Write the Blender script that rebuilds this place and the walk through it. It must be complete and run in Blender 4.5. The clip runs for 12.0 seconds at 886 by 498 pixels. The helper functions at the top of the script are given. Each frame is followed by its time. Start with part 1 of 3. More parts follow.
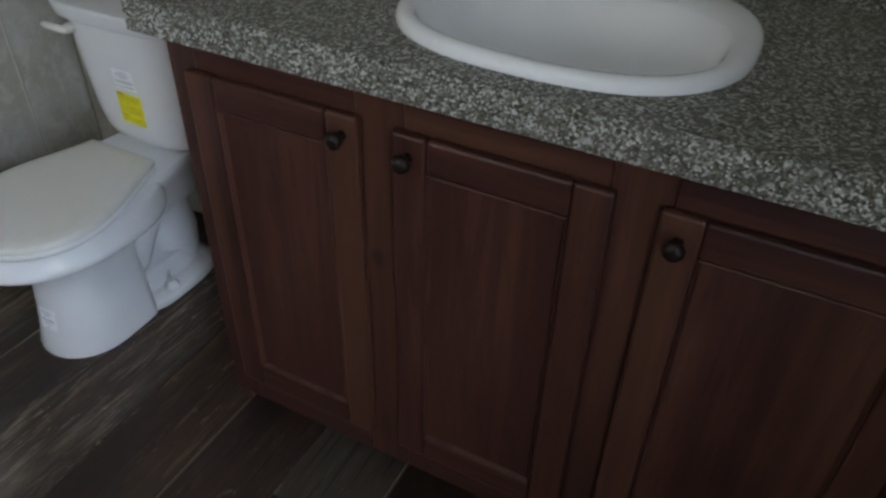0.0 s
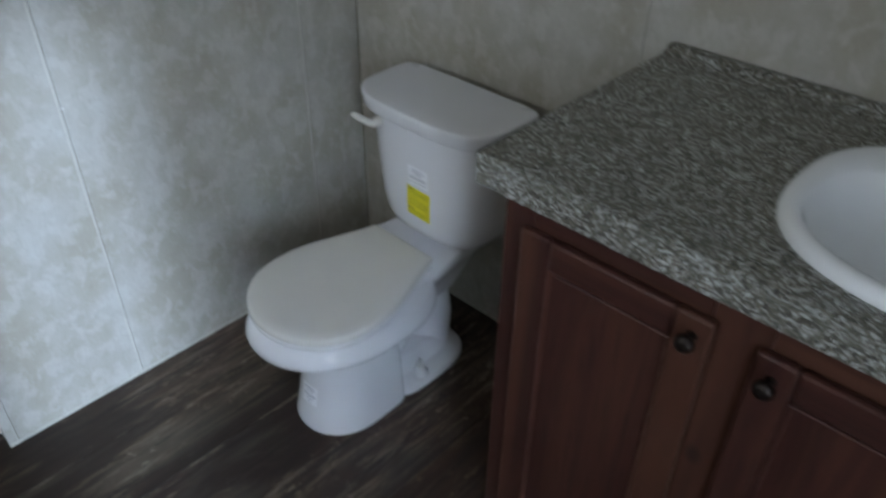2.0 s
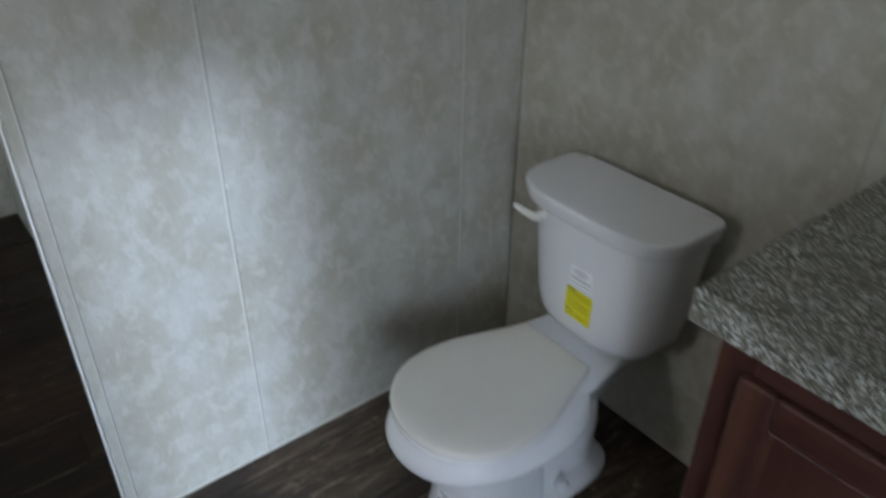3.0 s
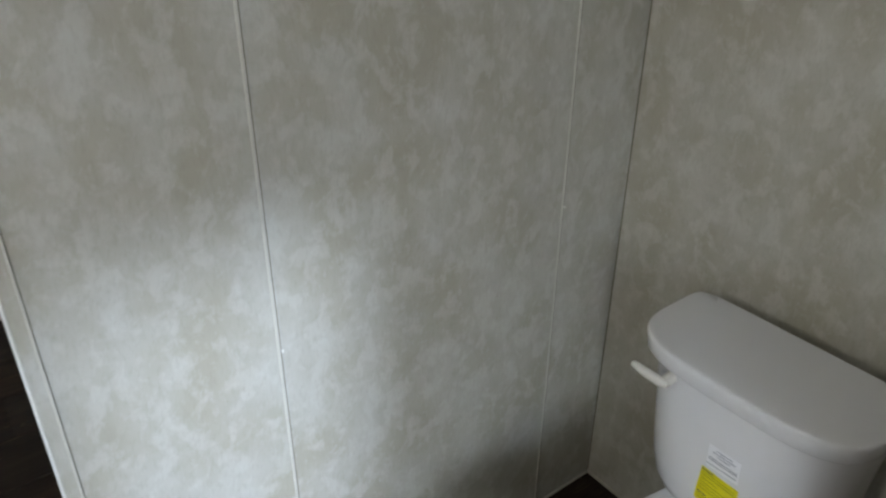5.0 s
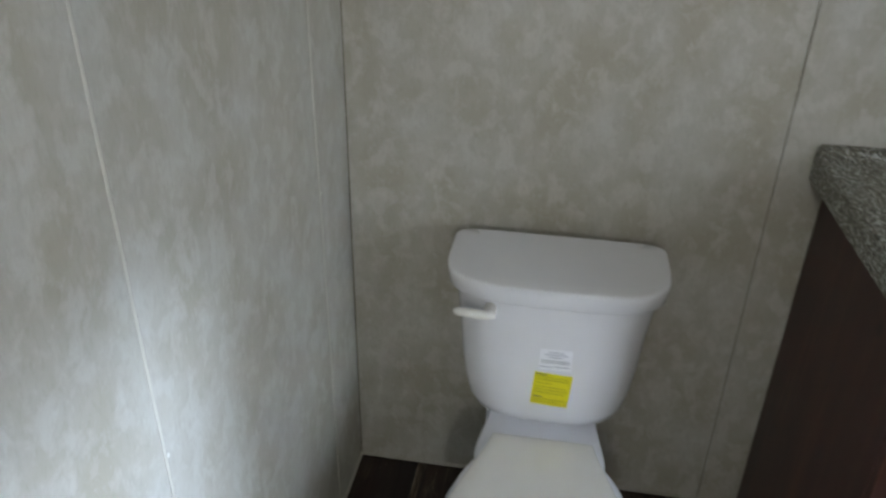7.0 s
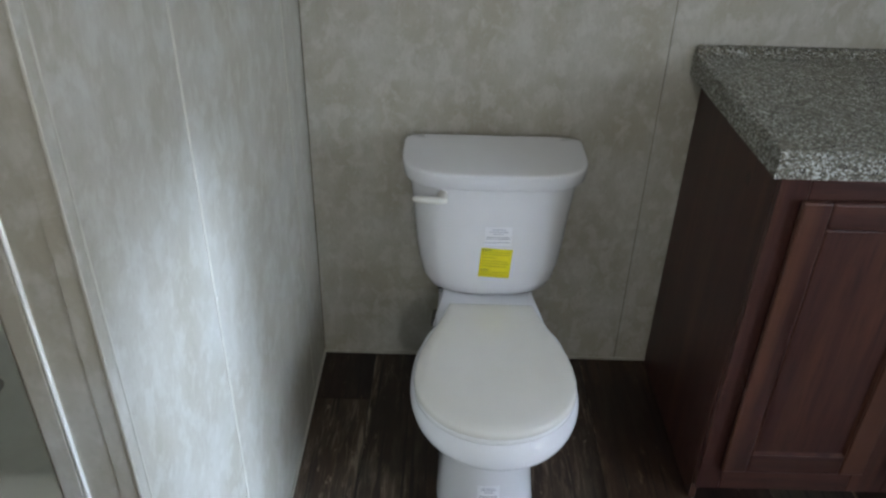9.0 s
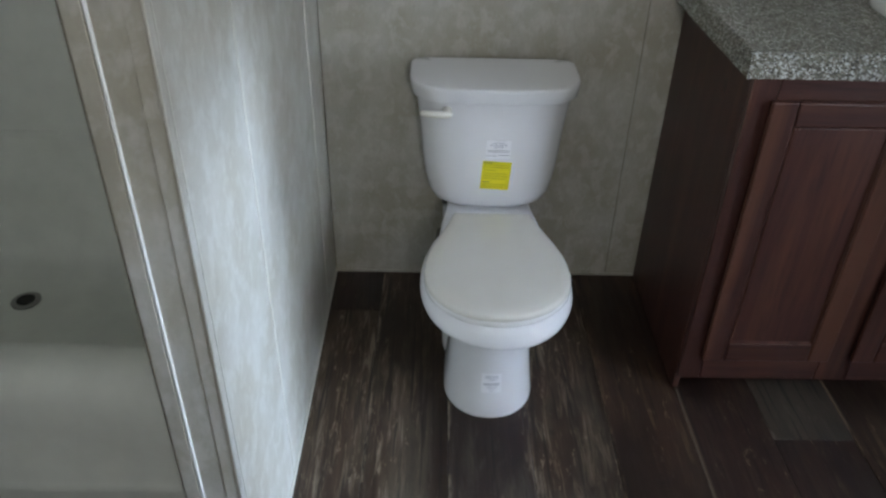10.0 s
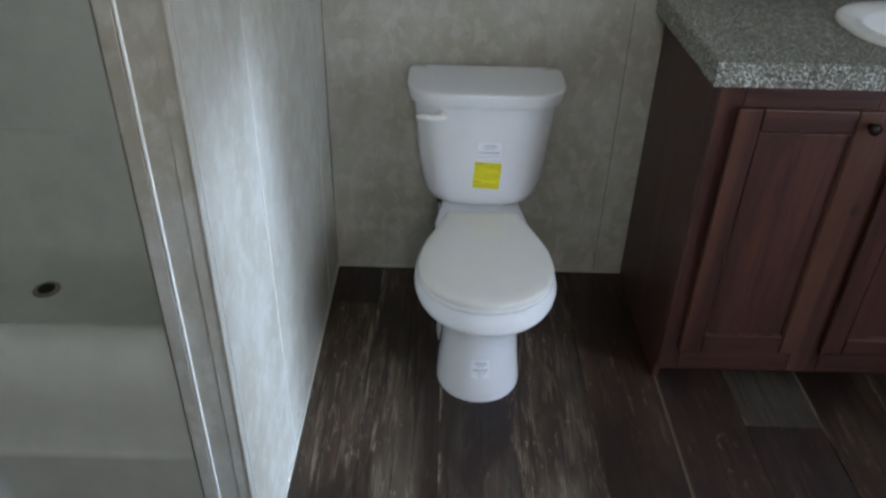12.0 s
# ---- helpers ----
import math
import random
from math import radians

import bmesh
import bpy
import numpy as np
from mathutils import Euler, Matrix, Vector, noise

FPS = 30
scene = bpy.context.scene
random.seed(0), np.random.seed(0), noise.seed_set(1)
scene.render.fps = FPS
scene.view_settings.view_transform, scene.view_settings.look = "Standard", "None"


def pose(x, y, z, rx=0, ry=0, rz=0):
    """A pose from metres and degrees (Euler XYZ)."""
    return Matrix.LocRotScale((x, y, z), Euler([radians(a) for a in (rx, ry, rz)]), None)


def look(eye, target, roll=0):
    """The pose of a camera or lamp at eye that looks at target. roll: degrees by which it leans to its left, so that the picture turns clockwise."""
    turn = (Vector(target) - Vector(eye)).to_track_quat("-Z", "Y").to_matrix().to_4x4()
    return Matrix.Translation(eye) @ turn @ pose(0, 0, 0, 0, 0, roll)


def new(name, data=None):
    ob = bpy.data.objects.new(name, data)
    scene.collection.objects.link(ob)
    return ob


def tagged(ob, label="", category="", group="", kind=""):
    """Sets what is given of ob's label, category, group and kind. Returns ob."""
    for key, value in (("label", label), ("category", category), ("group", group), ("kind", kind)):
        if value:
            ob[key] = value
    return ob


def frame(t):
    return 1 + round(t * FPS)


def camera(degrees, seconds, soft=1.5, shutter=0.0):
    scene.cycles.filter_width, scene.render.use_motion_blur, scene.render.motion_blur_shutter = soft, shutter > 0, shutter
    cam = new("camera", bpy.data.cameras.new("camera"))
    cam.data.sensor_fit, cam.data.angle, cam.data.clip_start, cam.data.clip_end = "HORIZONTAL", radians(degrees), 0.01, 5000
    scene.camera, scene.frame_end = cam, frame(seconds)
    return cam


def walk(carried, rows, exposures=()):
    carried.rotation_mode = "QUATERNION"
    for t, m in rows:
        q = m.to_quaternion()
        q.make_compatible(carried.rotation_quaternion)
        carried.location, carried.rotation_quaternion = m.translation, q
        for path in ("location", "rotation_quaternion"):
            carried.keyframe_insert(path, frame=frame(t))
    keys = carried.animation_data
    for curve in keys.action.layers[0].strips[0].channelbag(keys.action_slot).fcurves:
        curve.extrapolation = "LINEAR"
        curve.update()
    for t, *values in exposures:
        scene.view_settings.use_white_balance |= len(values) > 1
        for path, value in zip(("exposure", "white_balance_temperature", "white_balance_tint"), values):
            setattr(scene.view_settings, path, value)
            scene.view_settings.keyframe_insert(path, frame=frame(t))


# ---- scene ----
cam = camera(60.7, 12.0, soft=2.4, shutter=0.5)
PATH = [
    (0, (1.883, -1.353, 1.351), (1.17, 0.058, 0.126), 1.5),
    (0.5, (1.874, -1.355, 1.364), (1.111, -0.016, 0.089), 1.3),
    (1, (1.836, -1.355, 1.383), (0.97, -0.075, 0.114), 1.4),
    (1.5, (1.731, -1.32, 1.439), (0.749, -0.138, 0.159), 0.1),
    (2, (1.569, -1.331, 1.498), (0.477, -0.153, 0.307), 0.9),
    (2.5, (1.465, -1.351, 1.5), (0.264, -0.219, 0.372), 1.0),
    (3, (1.35, -1.322, 1.511), (0.032, -0.277, 0.429), 0.5),
    (3.5, (1.249, -1.234, 1.536), (-0.221, -0.298, 0.553), 0.0),
    (5.5, (0.773, -1.211, 1.525), (-0.479, -0.014, 0.524), 0.8),
    (6, (0.583, -1.275, 1.504), (-0.378, 0.189, 0.539), 1.1),
    (6.5, (0.5, -1.372, 1.47), (-0.045, 0.316, 0.546), 1.2),
    (7, (0.445, -1.456, 1.467), (0.167, 0.272, 0.5), 1.1),
    (9, (0.35, -1.774, 1.469), (0.348, -0.071, 0.42), 1.5),
    (9.5, (0.34, -1.861, 1.419), (0.352, -0.164, 0.361), 1.5),
    (10, (0.32, -1.994, 1.429), (0.34, -0.333, 0.316), 1.3),
    (10.5, (0.338, -2.086, 1.422), (0.363, -0.425, 0.308), 1.5),
    (11, (0.343, -2.156, 1.434), (0.353, -0.496, 0.318), 1.5),
    (11.5, (0.353, -2.177, 1.437), (0.357, -0.517, 0.322), 1.5),
    (12, (0.357, -2.123, 1.476), (0.357, -0.452, 0.378), 1.5),
]
EXPOSURES = [(0, -0.12, 6400, 10.5), (1, -0.25, 6100, 9.5), (1.5, -0.18, 6050, 10), (2, -0.2, 6060, 10.5), (3, -0.2, 6280, 11), (3.5, -0.12, 6550, 11), (5.5, 0.17, 6800, 11), (7, 0.30, 6500, 11), (9, 0.33, 6330, 11), (12, 0.27, 6140, 11)]
walk(cam, [(t, look(eye, target, roll)) for t, eye, target, roll in PATH], EXPOSURES)

# ---- light ----
world = bpy.data.worlds.new("sky")
scene.world = world
world.use_nodes = True
wn = world.node_tree.nodes
sky = wn.new("ShaderNodeTexSky")
sky.sky_type = 'NISHITA'
sky.sun_disc = False
SUN_UP, SUN_TURN = 20.0, 108.0
sky.sun_elevation = radians(SUN_UP)
sky.sun_rotation = radians(SUN_TURN)
world.node_tree.links.new(sky.outputs[0], wn["Background"].inputs[0])
wn["Background"].inputs[1].default_value = 0.1

sun = new("sun", bpy.data.lights.new("sun", "SUN"))
sun.data.energy = 3.6
sun.data.angle = radians(5.2)
sun.data.color = (0.60, 0.77, 1.0)
sun.matrix_world = look((6.0 * math.sin(radians(SUN_TURN)), 6.0 * math.cos(radians(SUN_TURN)), 6.0 * math.tan(radians(SUN_UP))), (0, 0, 0))


def window_light(name, place, target, w, h, power, colour):
    ob = new(name, bpy.data.lights.new(name, "AREA"))
    ob.data.shape = "RECTANGLE"
    ob.data.size, ob.data.size_y = w, h
    ob.data.energy, ob.data.color = power, colour
    ob.matrix_world = look(place, target)
    return ob


# ---- plan, in metres: x along the wall behind the toilet, y into it, z up ----
PART_END = -1.172      # free end of the partition
PART_T = 0.086         # its thickness
LEFT, RIGHT, BACK, FRONT, TOP = -1.72, 2.45, 0.0, -3.0, 2.3
WIN_Y0, WIN_Y1, WIN_Z0, WIN_Z1 = -2.000, -1.482, 0.50, 1.96      # side window
REAR_X0, REAR_X1, REAR_Z0, REAR_Z1 = 0.50, 0.70, 1.15, 2.14    # rear window
window_light("window_light_side", (RIGHT + 0.10, (WIN_Y0 + WIN_Y1) / 2, 1.20),
             (0, (WIN_Y0 + WIN_Y1) / 2, 1.20), 0.43, 1.40, 11.5, (0.76, 0.87, 1.0))
# aimed steeply up: added lift for ceiling and upper walls, unlike skylight coming down
window_light("window_light_rear", ((REAR_X0 + REAR_X1) / 2, FRONT - 0.10, (REAR_Z0 + REAR_Z1) / 2),
             ((REAR_X0 + REAR_X1) / 2, 0, (REAR_Z0 + REAR_Z1) / 2 + 1.9), 0.14, 0.90, 11.5, (0.97, 0.97, 0.94))


# ---- materials ----
class Nodes:
    """A material's node tree, with short ways to add and join nodes."""

    def __init__(self, name, rough=0.5, metal=0.0, ior=1.45):
        self.mat = bpy.data.materials.new(name)
        self.mat.use_nodes = True
        self.t = self.mat.node_tree
        self.b = self.t.nodes["Principled BSDF"]
        self.b.inputs["Roughness"].default_value = rough
        self.b.inputs["Metallic"].default_value = metal
        self.b.inputs["IOR"].default_value = ior

    def add(self, kind, **put):
        n = self.t.nodes.new("ShaderNode" + kind)
        for key, v in put.items():
            slot = n.inputs[key.replace("_", " ")]
            if isinstance(v, bpy.types.NodeSocket):
                self.t.links.new(v, slot)
            else:
                slot.default_value = v
        return n

    def coords(self, scale=(1, 1, 1), jitter=False):
        c = self.add("TexCoord").outputs["Object"]
        if jitter:
            r = self.add("ObjectInfo").outputs["Random"]
            m = self.add("VectorMath", )
            m.operation = "MULTIPLY_ADD"
            self.t.links.new(r, m.inputs[0])
            m.inputs[1].default_value = (17.0, 31.0, 23.0)
            self.t.links.new(c, m.inputs[2])
            c = m.outputs[0]
        return self.add("Mapping", Vector=c, Scale=scale).outputs[0]

    def noise(self, at, scale, detail=4.0, rough=0.55, distort=0.0):
        return self.add("TexNoise", Vector=at, Scale=scale, Detail=detail, Roughness=rough, Distortion=distort).outputs["Fac"]

    def ramp(self, fac, *stops):
        n = self.add("ValToRGB", Fac=fac)
        e = n.color_ramp.elements
        while len(e) < len(stops):
            e.new(0.5)
        for s, (p, c) in zip(e, stops):
            s.position, s.color = p, (*c, 1) if len(c) == 3 else c
        return n.outputs[0]

    def mix(self, fac, a, b, how="MIX"):
        n = self.t.nodes.new("ShaderNodeMix")
        n.data_type, n.blend_type = "RGBA", how
        for slot, v in ((0, fac), (6, a), (7, b)):
            if isinstance(v, bpy.types.NodeSocket):
                self.t.links.new(v, n.inputs[slot])
            else:
                n.inputs[slot].default_value = v if slot == 0 or len(v) == 4 else (*v, 1)
        return n.outputs[2]

    def done(self, colour, rough=None, bump=None, depth=0.001, strength=0.3):
        if isinstance(colour, bpy.types.NodeSocket):
            self.t.links.new(colour, self.b.inputs["Base Color"])
        else:
            self.b.inputs["Base Color"].default_value = (*colour, 1)
        if rough is not None:
            self.t.links.new(rough, self.b.inputs["Roughness"])
        if bump is not None:
            n = self.add("Bump", Strength=strength, Distance=depth, Height=bump)
            self.t.links.new(n.outputs[0], self.b.inputs["Normal"])
        return self.mat


def grey(v):
    return (v, v, v)


def wall_vinyl():
    n = Nodes("wall_vinyl", 0.38, 0.0, 1.5)
    c = n.coords((1, 1, 0.75))
    big = n.noise(c, 8.0, 3, 0.5, 0.2)
    mid = n.noise(c, 22.0, 5, 0.58, 0.3)
    fleck = n.noise(n.coords((1, 1, 0.8)), 46.0, 4, 0.58, 0.3)
    fine = n.noise(n.coords((1, 1, 0.35)), 160.0, 3, 0.6)
    col = n.mix(n.ramp(big, (0.38, grey(0)), (0.63, grey(1))), (0.376, 0.346, 0.276), (0.455, 0.436, 0.380))
    col = n.mix(n.ramp(mid, (0.49, grey(0)), (0.60, grey(0.50))), col, (0.535, 0.525, 0.475))
    col = n.mix(n.ramp(fleck, (0.56, grey(0)), (0.66, grey(0.24))), col, (0.57, 0.565, 0.525))
    col = n.mix(n.ramp(fleck, (0.34, grey(0.20)), (0.43, grey(0))), col, (0.325, 0.296, 0.228))
    col = n.mix(n.ramp(fine, (0.30, grey(0.22)), (0.5, grey(0))), col, (0.27, 0.245, 0.18))
    return n.done(col, bump=fine, depth=0.0006, strength=0.25)


def granite():
    n = Nodes("granite_laminate", 0.42)
    c = n.coords()
    v = n.add("TexVoronoi", Vector=c, Scale=290.0, Randomness=1.0)
    pick = n.add("SeparateColor", Color=v.outputs["Color"]).outputs[0]
    col = n.ramp(pick, (0.0, (0.030, 0.028, 0.022)), (0.24, (0.070, 0.064, 0.046)), (0.42, (0.142, 0.126, 0.090)),
                 (0.66, (0.228, 0.212, 0.170)), (0.9, (0.57, 0.57, 0.54)))
    cloud = n.noise(c, 45.0, 3)
    col = n.mix(n.ramp(cloud, (0.38, grey(0.45)), (0.6, grey(0))), col, (0.125, 0.12, 0.092))
    return n.done(col, bump=n.noise(c, 300.0, 2), depth=0.0003, strength=0.1)


def cabinet_wood(name, along):
    """Dark reddish stained wood, its grain along x or z."""
    n = Nodes(name, 0.42)
    s = {"z": (1, 1, 0.07), "x": (0.07, 1, 1)}[along]
    c = n.coords(s, True)
    streak = n.noise(c, 22.0, 6, 0.62, 0.6)
    fine = n.noise(c, 130.0, 3, 0.6)
    c2 = n.coords({"z": (1, 1, 0.25), "x": (0.25, 1, 1)}[along], True)
    band = n.noise(c2, 7.0, 3, 0.5, 0.8)
    col = n.ramp(streak, (0.25, (0.031, 0.0105, 0.0085)), (0.5, (0.058, 0.020, 0.0145)), (0.72, (0.100, 0.038, 0.024)))
    col = n.mix(n.ramp(band, (0.35, grey(0.55)), (0.6, grey(0))), col, (0.036, 0.012, 0.009))
    col = n.mix(n.ramp(fine, (0.33, grey(0.5)), (0.5, grey(0))), col, (0.020, 0.008, 0.006))
    board = n.noise(n.coords({"z": (1, 1, 0.03), "x": (0.03, 1, 1)}[along], True), 13.0, 2, 0.5, 0.3)
    col = n.mix(n.ramp(board, (0.50, grey(0)), (0.64, grey(0.42))), col, (0.118, 0.049, 0.026))
    knot = n.add("TexVoronoi", Vector=n.coords({"z": (1, 1, 0.7), "x": (0.7, 1, 1)}[along], True), Scale=4.5).outputs["Distance"]
    col = n.mix(n.ramp(knot, (0.03, grey(0.9)), (0.075, grey(0))), col, (0.022, 0.009, 0.007))
    return n.done(col, bump=streak, depth=0.0008, strength=0.25)


def plank_wood(name, dark, light, worn, amount=0.9, edge_wear=0.35):
    """Dark weathered boards: long grain, pale scuffs, saw cuts across, worn edges."""
    n = Nodes(name, 0.38)
    c = n.coords((1, 0.07, 1), True)
    streak = n.noise(c, 34.0, 6, 0.65, 0.5)
    wear = n.noise(n.coords((1, 0.10, 1), True), 60.0, 8, 0.74, 0.6)
    scuff = n.noise(n.coords((1, 0.35, 1), True), 55.0, 6, 0.7, 0.3)
    patch = n.noise(n.coords((1, 0.4, 1), True), 6.5, 3, 0.55)
    tone = n.add("ObjectInfo").outputs["Random"]
    col = n.ramp(streak, (0.3, dark), (0.7, light))
    col = n.mix(n.ramp(patch, (0.42, grey(0.7)), (0.56, grey(0))), col, tuple(v * 0.42 for v in dark))
    col = n.mix(n.ramp(tone, (0.0, grey(0.45)), (1.0, grey(0.0))), col, tuple(v * 0.5 for v in dark))
    where = n.ramp(patch, (0.42, grey(0.06)), (0.60, grey(1)))
    haze = n.noise(n.coords((1, 0.18, 1), True), 11.0, 5, 0.65, 0.4)
    col = n.mix(n.ramp(haze, (0.47, grey(0)), (0.68, grey(0.36 * amount))), col, tuple(v * 0.7 for v in worn))
    spots = n.mix(1.0, n.ramp(wear, (0.51, grey(0)), (0.66, grey(amount * 0.88))), where, "MULTIPLY")
    col = n.mix(spots, col, worn)
    dots = n.mix(1.0, n.ramp(scuff, (0.61, grey(0)), (0.67, grey(0.65))), where, "MULTIPLY")
    col = n.mix(dots, col, tuple(v * 1.25 for v in worn))
    cut = n.noise(n.coords((1, 0.03, 1), True), 90.0, 3, 0.6)
    col = n.mix(n.ramp(cut, (0.33, grey(0.85)), (0.44, grey(0))), col, tuple(v * 0.3 for v in dark))
    saw = n.noise(n.coords((0.25, 3.0, 1), True), 60.0, 2, 0.5)
    band = n.noise(n.coords((1, 0.22, 1), True), 16.0, 2, 0.5)
    marks = n.mix(1.0, n.ramp(saw, (0.56, grey(0)), (0.62, grey(0.75))), n.ramp(band, (0.63, grey(0)), (0.70, grey(1))), "MULTIPLY")
    col = n.mix(marks, col, tuple(v * 0.35 for v in dark))
    across = n.add("SeparateXYZ", Vector=n.add("TexCoord").outputs["Object"]).outputs[0]
    edge = n.ramp(across, (0.0, grey(1)), (0.004, grey(0.8)), (0.009, grey(0)))
    rub = n.mix(1.0, edge, n.ramp(n.noise(n.coords((1, 0.25, 1), True), 24.0, 5, 0.7), (0.62 - 0.35 * edge_wear, grey(0)), (0.74 - 0.35 * edge_wear, grey(0.9))), "MULTIPLY")
    col = n.mix(rub, col, tuple(v * 1.2 for v in worn))
    return n.done(col, rough=n.ramp(wear, (0.3, grey(0.40)), (0.7, grey(0.60))), bump=streak, depth=0.0008, strength=0.3)


def mottled(name, colour, rough, amount=0.06, scale=12.0, bump=0.0, ior=1.45):
    n = Nodes(name, rough, 0.0, ior)
    f = n.noise(n.coords(), scale, 5)
    col = n.mix(n.ramp(f, (0.35, grey(0)), (0.65, grey(1))), tuple(v * (1 - amount) for v in colour), tuple(min(1, v * (1 + amount)) for v in colour))
    return n.done(col, bump=n.noise(n.coords(), 420.0, 2) if bump else None, depth=0.0004, strength=bump)


WALL = wall_vinyl()
GRANITE = granite()
WOOD_Z, WOOD_X = cabinet_wood("cabinet_wood_upright", "z"), cabinet_wood("cabinet_wood_level", "x")
PLANK = plank_wood("plank_brown", (0.021, 0.0086, 0.0046), (0.052, 0.0225, 0.0113), (0.150, 0.110, 0.069), 0.50)
PLANK_DARK = plank_wood("plank_dark", (0.014, 0.0054, 0.0036), (0.034, 0.0130, 0.0076), (0.145, 0.112, 0.074), 0.46)
PLANK_GREY = plank_wood("plank_grey", (0.027, 0.0132, 0.0072), (0.072, 0.040, 0.0225), (0.235, 0.195, 0.138), 0.88)
PLANK_WASHED = plank_wood("plank_washed", (0.036, 0.025, 0.017), (0.062, 0.046, 0.032), (0.12, 0.105, 0.078), 0.5)
PLANK_FLECKED = plank_wood("plank_flecked", (0.018, 0.0074, 0.0044), (0.044, 0.0180, 0.0100), (0.260, 0.225, 0.165), 0.80)
PLANK_RUBBED = plank_wood("plank_rubbed", (0.015, 0.0058, 0.0037), (0.037, 0.0145, 0.0083), (0.120, 0.095, 0.066), 0.34, 0.95)
GAP = mottled("floor_bed", (0.012, 0.009, 0.008), 0.8)
PORCELAIN = mottled("porcelain", (0.76, 0.755, 0.765), 0.02, 0.015, 4.0, 0.0, 1.6)
SINK_WHITE = mottled("sink_white", (0.90, 0.905, 0.89), 0.03, 0.012, 4.0)
SEAT_RING = mottled("seat_ring_plastic", (0.76, 0.75, 0.74), 0.04, 0.015, 6.0, 0.0, 1.55)
SEAT = mottled("seat_plastic", (0.71, 0.685, 0.63), 0.025, 0.02, 6.0, 0.0, 1.58)
TUB = mottled("tub_fibreglass", (0.86, 0.88, 0.82), 0.30, 0.04, 9.0, 0.15)
PALE = mottled("pale_vinyl_strip", (0.535, 0.515, 0.447), 0.4, 0.06, 25.0)
SEAM = mottled("panel_seam", (0.17, 0.15, 0.115), 0.8)
TRIM = mottled("white_trim", (0.80, 0.79, 0.75), 0.35, 0.04, 30.0)
CEIL = mottled("ceiling_paint", (0.84, 0.83, 0.80), 0.8, 0.03, 8.0, 0.3)
YELLOW = mottled("yellow_paper", (0.70, 0.62, 0.010), 0.55, 0.05, 60.0)
PAPER = mottled("white_paper", (0.80, 0.80, 0.82), 0.5, 0.02, 60.0)
INK = mottled("dark_ink", (0.10, 0.10, 0.09), 0.6)
INK_PALE = mottled("pale_ink", (0.38, 0.38, 0.42), 0.6)
INK_YELLOW = mottled("ink_on_yellow", (0.46, 0.405, 0.012), 0.6)
BRONZE = Nodes("knob_bronze", 0.32, 0.7).done((0.035, 0.026, 0.022))
CHROME = Nodes("chrome", 0.09, 1.0).done((0.42, 0.42, 0.43))
SATIN = Nodes("satin_metal", 0.35, 0.8).done((0.80, 0.79, 0.77))
STEEL = Nodes("drain_steel", 0.35, 1.0).done((0.35, 0.34, 0.33))
DARK = mottled("hole_shade", (0.012, 0.012, 0.012), 0.7)
RUBBER = mottled("black_plastic", (0.02, 0.02, 0.02), 0.45)
GROUND = mottled("outside_ground", (0.22, 0.21, 0.18), 0.9, 0.3, 1.5)


def glass_pane():
    n = Nodes("window_glass", 0.0)
    n.b.inputs["Transmission Weight"].default_value = 1.0
    return n.done((1, 1, 1))


GLASS = glass_pane()


# ---- builders ----
def mesh_of(bm, name, material, smooth=False):
    me = bpy.data.meshes.new(name)
    bmesh.ops.recalc_face_normals(bm, faces=bm.faces)
    bm.to_mesh(me)
    bm.free()
    me.materials.append(material)
    if smooth:
        for p in me.polygons:
            p.use_smooth = True
        me.set_sharp_from_angle(angle=radians(smooth if smooth > 1 else 40))
    return me


def part(name, bm, material, parent=None, label="", smooth=False):
    ob = new(name, mesh_of(bm, name, material, smooth))
    if parent:
        ob.parent = parent
    return tagged(ob, label) if label else ob


def box(x0, x1, y0, y1, z0, z1, bevel=0.0, seg=2):
    bm = bmesh.new()
    bmesh.ops.create_cube(bm, size=1)
    for v in bm.verts:
        v.co = Vector(((x0 + x1) / 2 + v.co.x * (x1 - x0), (y0 + y1) / 2 + v.co.y * (y1 - y0), (z0 + z1) / 2 + v.co.z * (z1 - z0)))
    if bevel:
        bmesh.ops.bevel(bm, geom=bm.edges[:], offset=bevel, segments=seg, affect="EDGES", profile=0.5)
    return bm


def add_box(bm, *a, bevel=0.0):
    other = box(*a, bevel=bevel)
    me = bpy.data.meshes.new("tmp")
    other.to_mesh(me)
    other.free()
    bm.from_mesh(me)
    bpy.data.meshes.remove(me)
    return bm


def loft(rings, cap0=True, cap1=True, bm=None):
    """Skin closed rings of equal count, in order."""
    bm = bm or bmesh.new()
    rows = [[bm.verts.new(p) for p in r] for r in rings]
    for a, b in zip(rows, rows[1:]):
        for i in range(len(a)):
            j = (i + 1) % len(a)
            bm.faces.new((a[i], a[j], b[j], b[i]))
    if cap0:
        bm.faces.new(rows[0][::-1])
    if cap1:
        bm.faces.new(rows[-1])
    return bm


def oval(cx, yf, yb, hw, z, nf=2.0, nb=2.0, n=48, split=0.5):
    """A level ring: half-width hw, from yf (nearest) to yb, with its own squareness at each end."""
    ym = yf + (yb - yf) * split
    out = []
    for i in range(n):
        a = 2 * math.pi * i / n
        c, s = math.cos(a), math.sin(a)
        e = nb if s > 0 else nf
        r = (yb - ym) if s > 0 else (ym - yf)
        out.append(Vector((cx + hw * math.copysign(abs(c) ** (2 / e), c), ym + r * math.copysign(abs(s) ** (2 / e), s), z)))
    return out


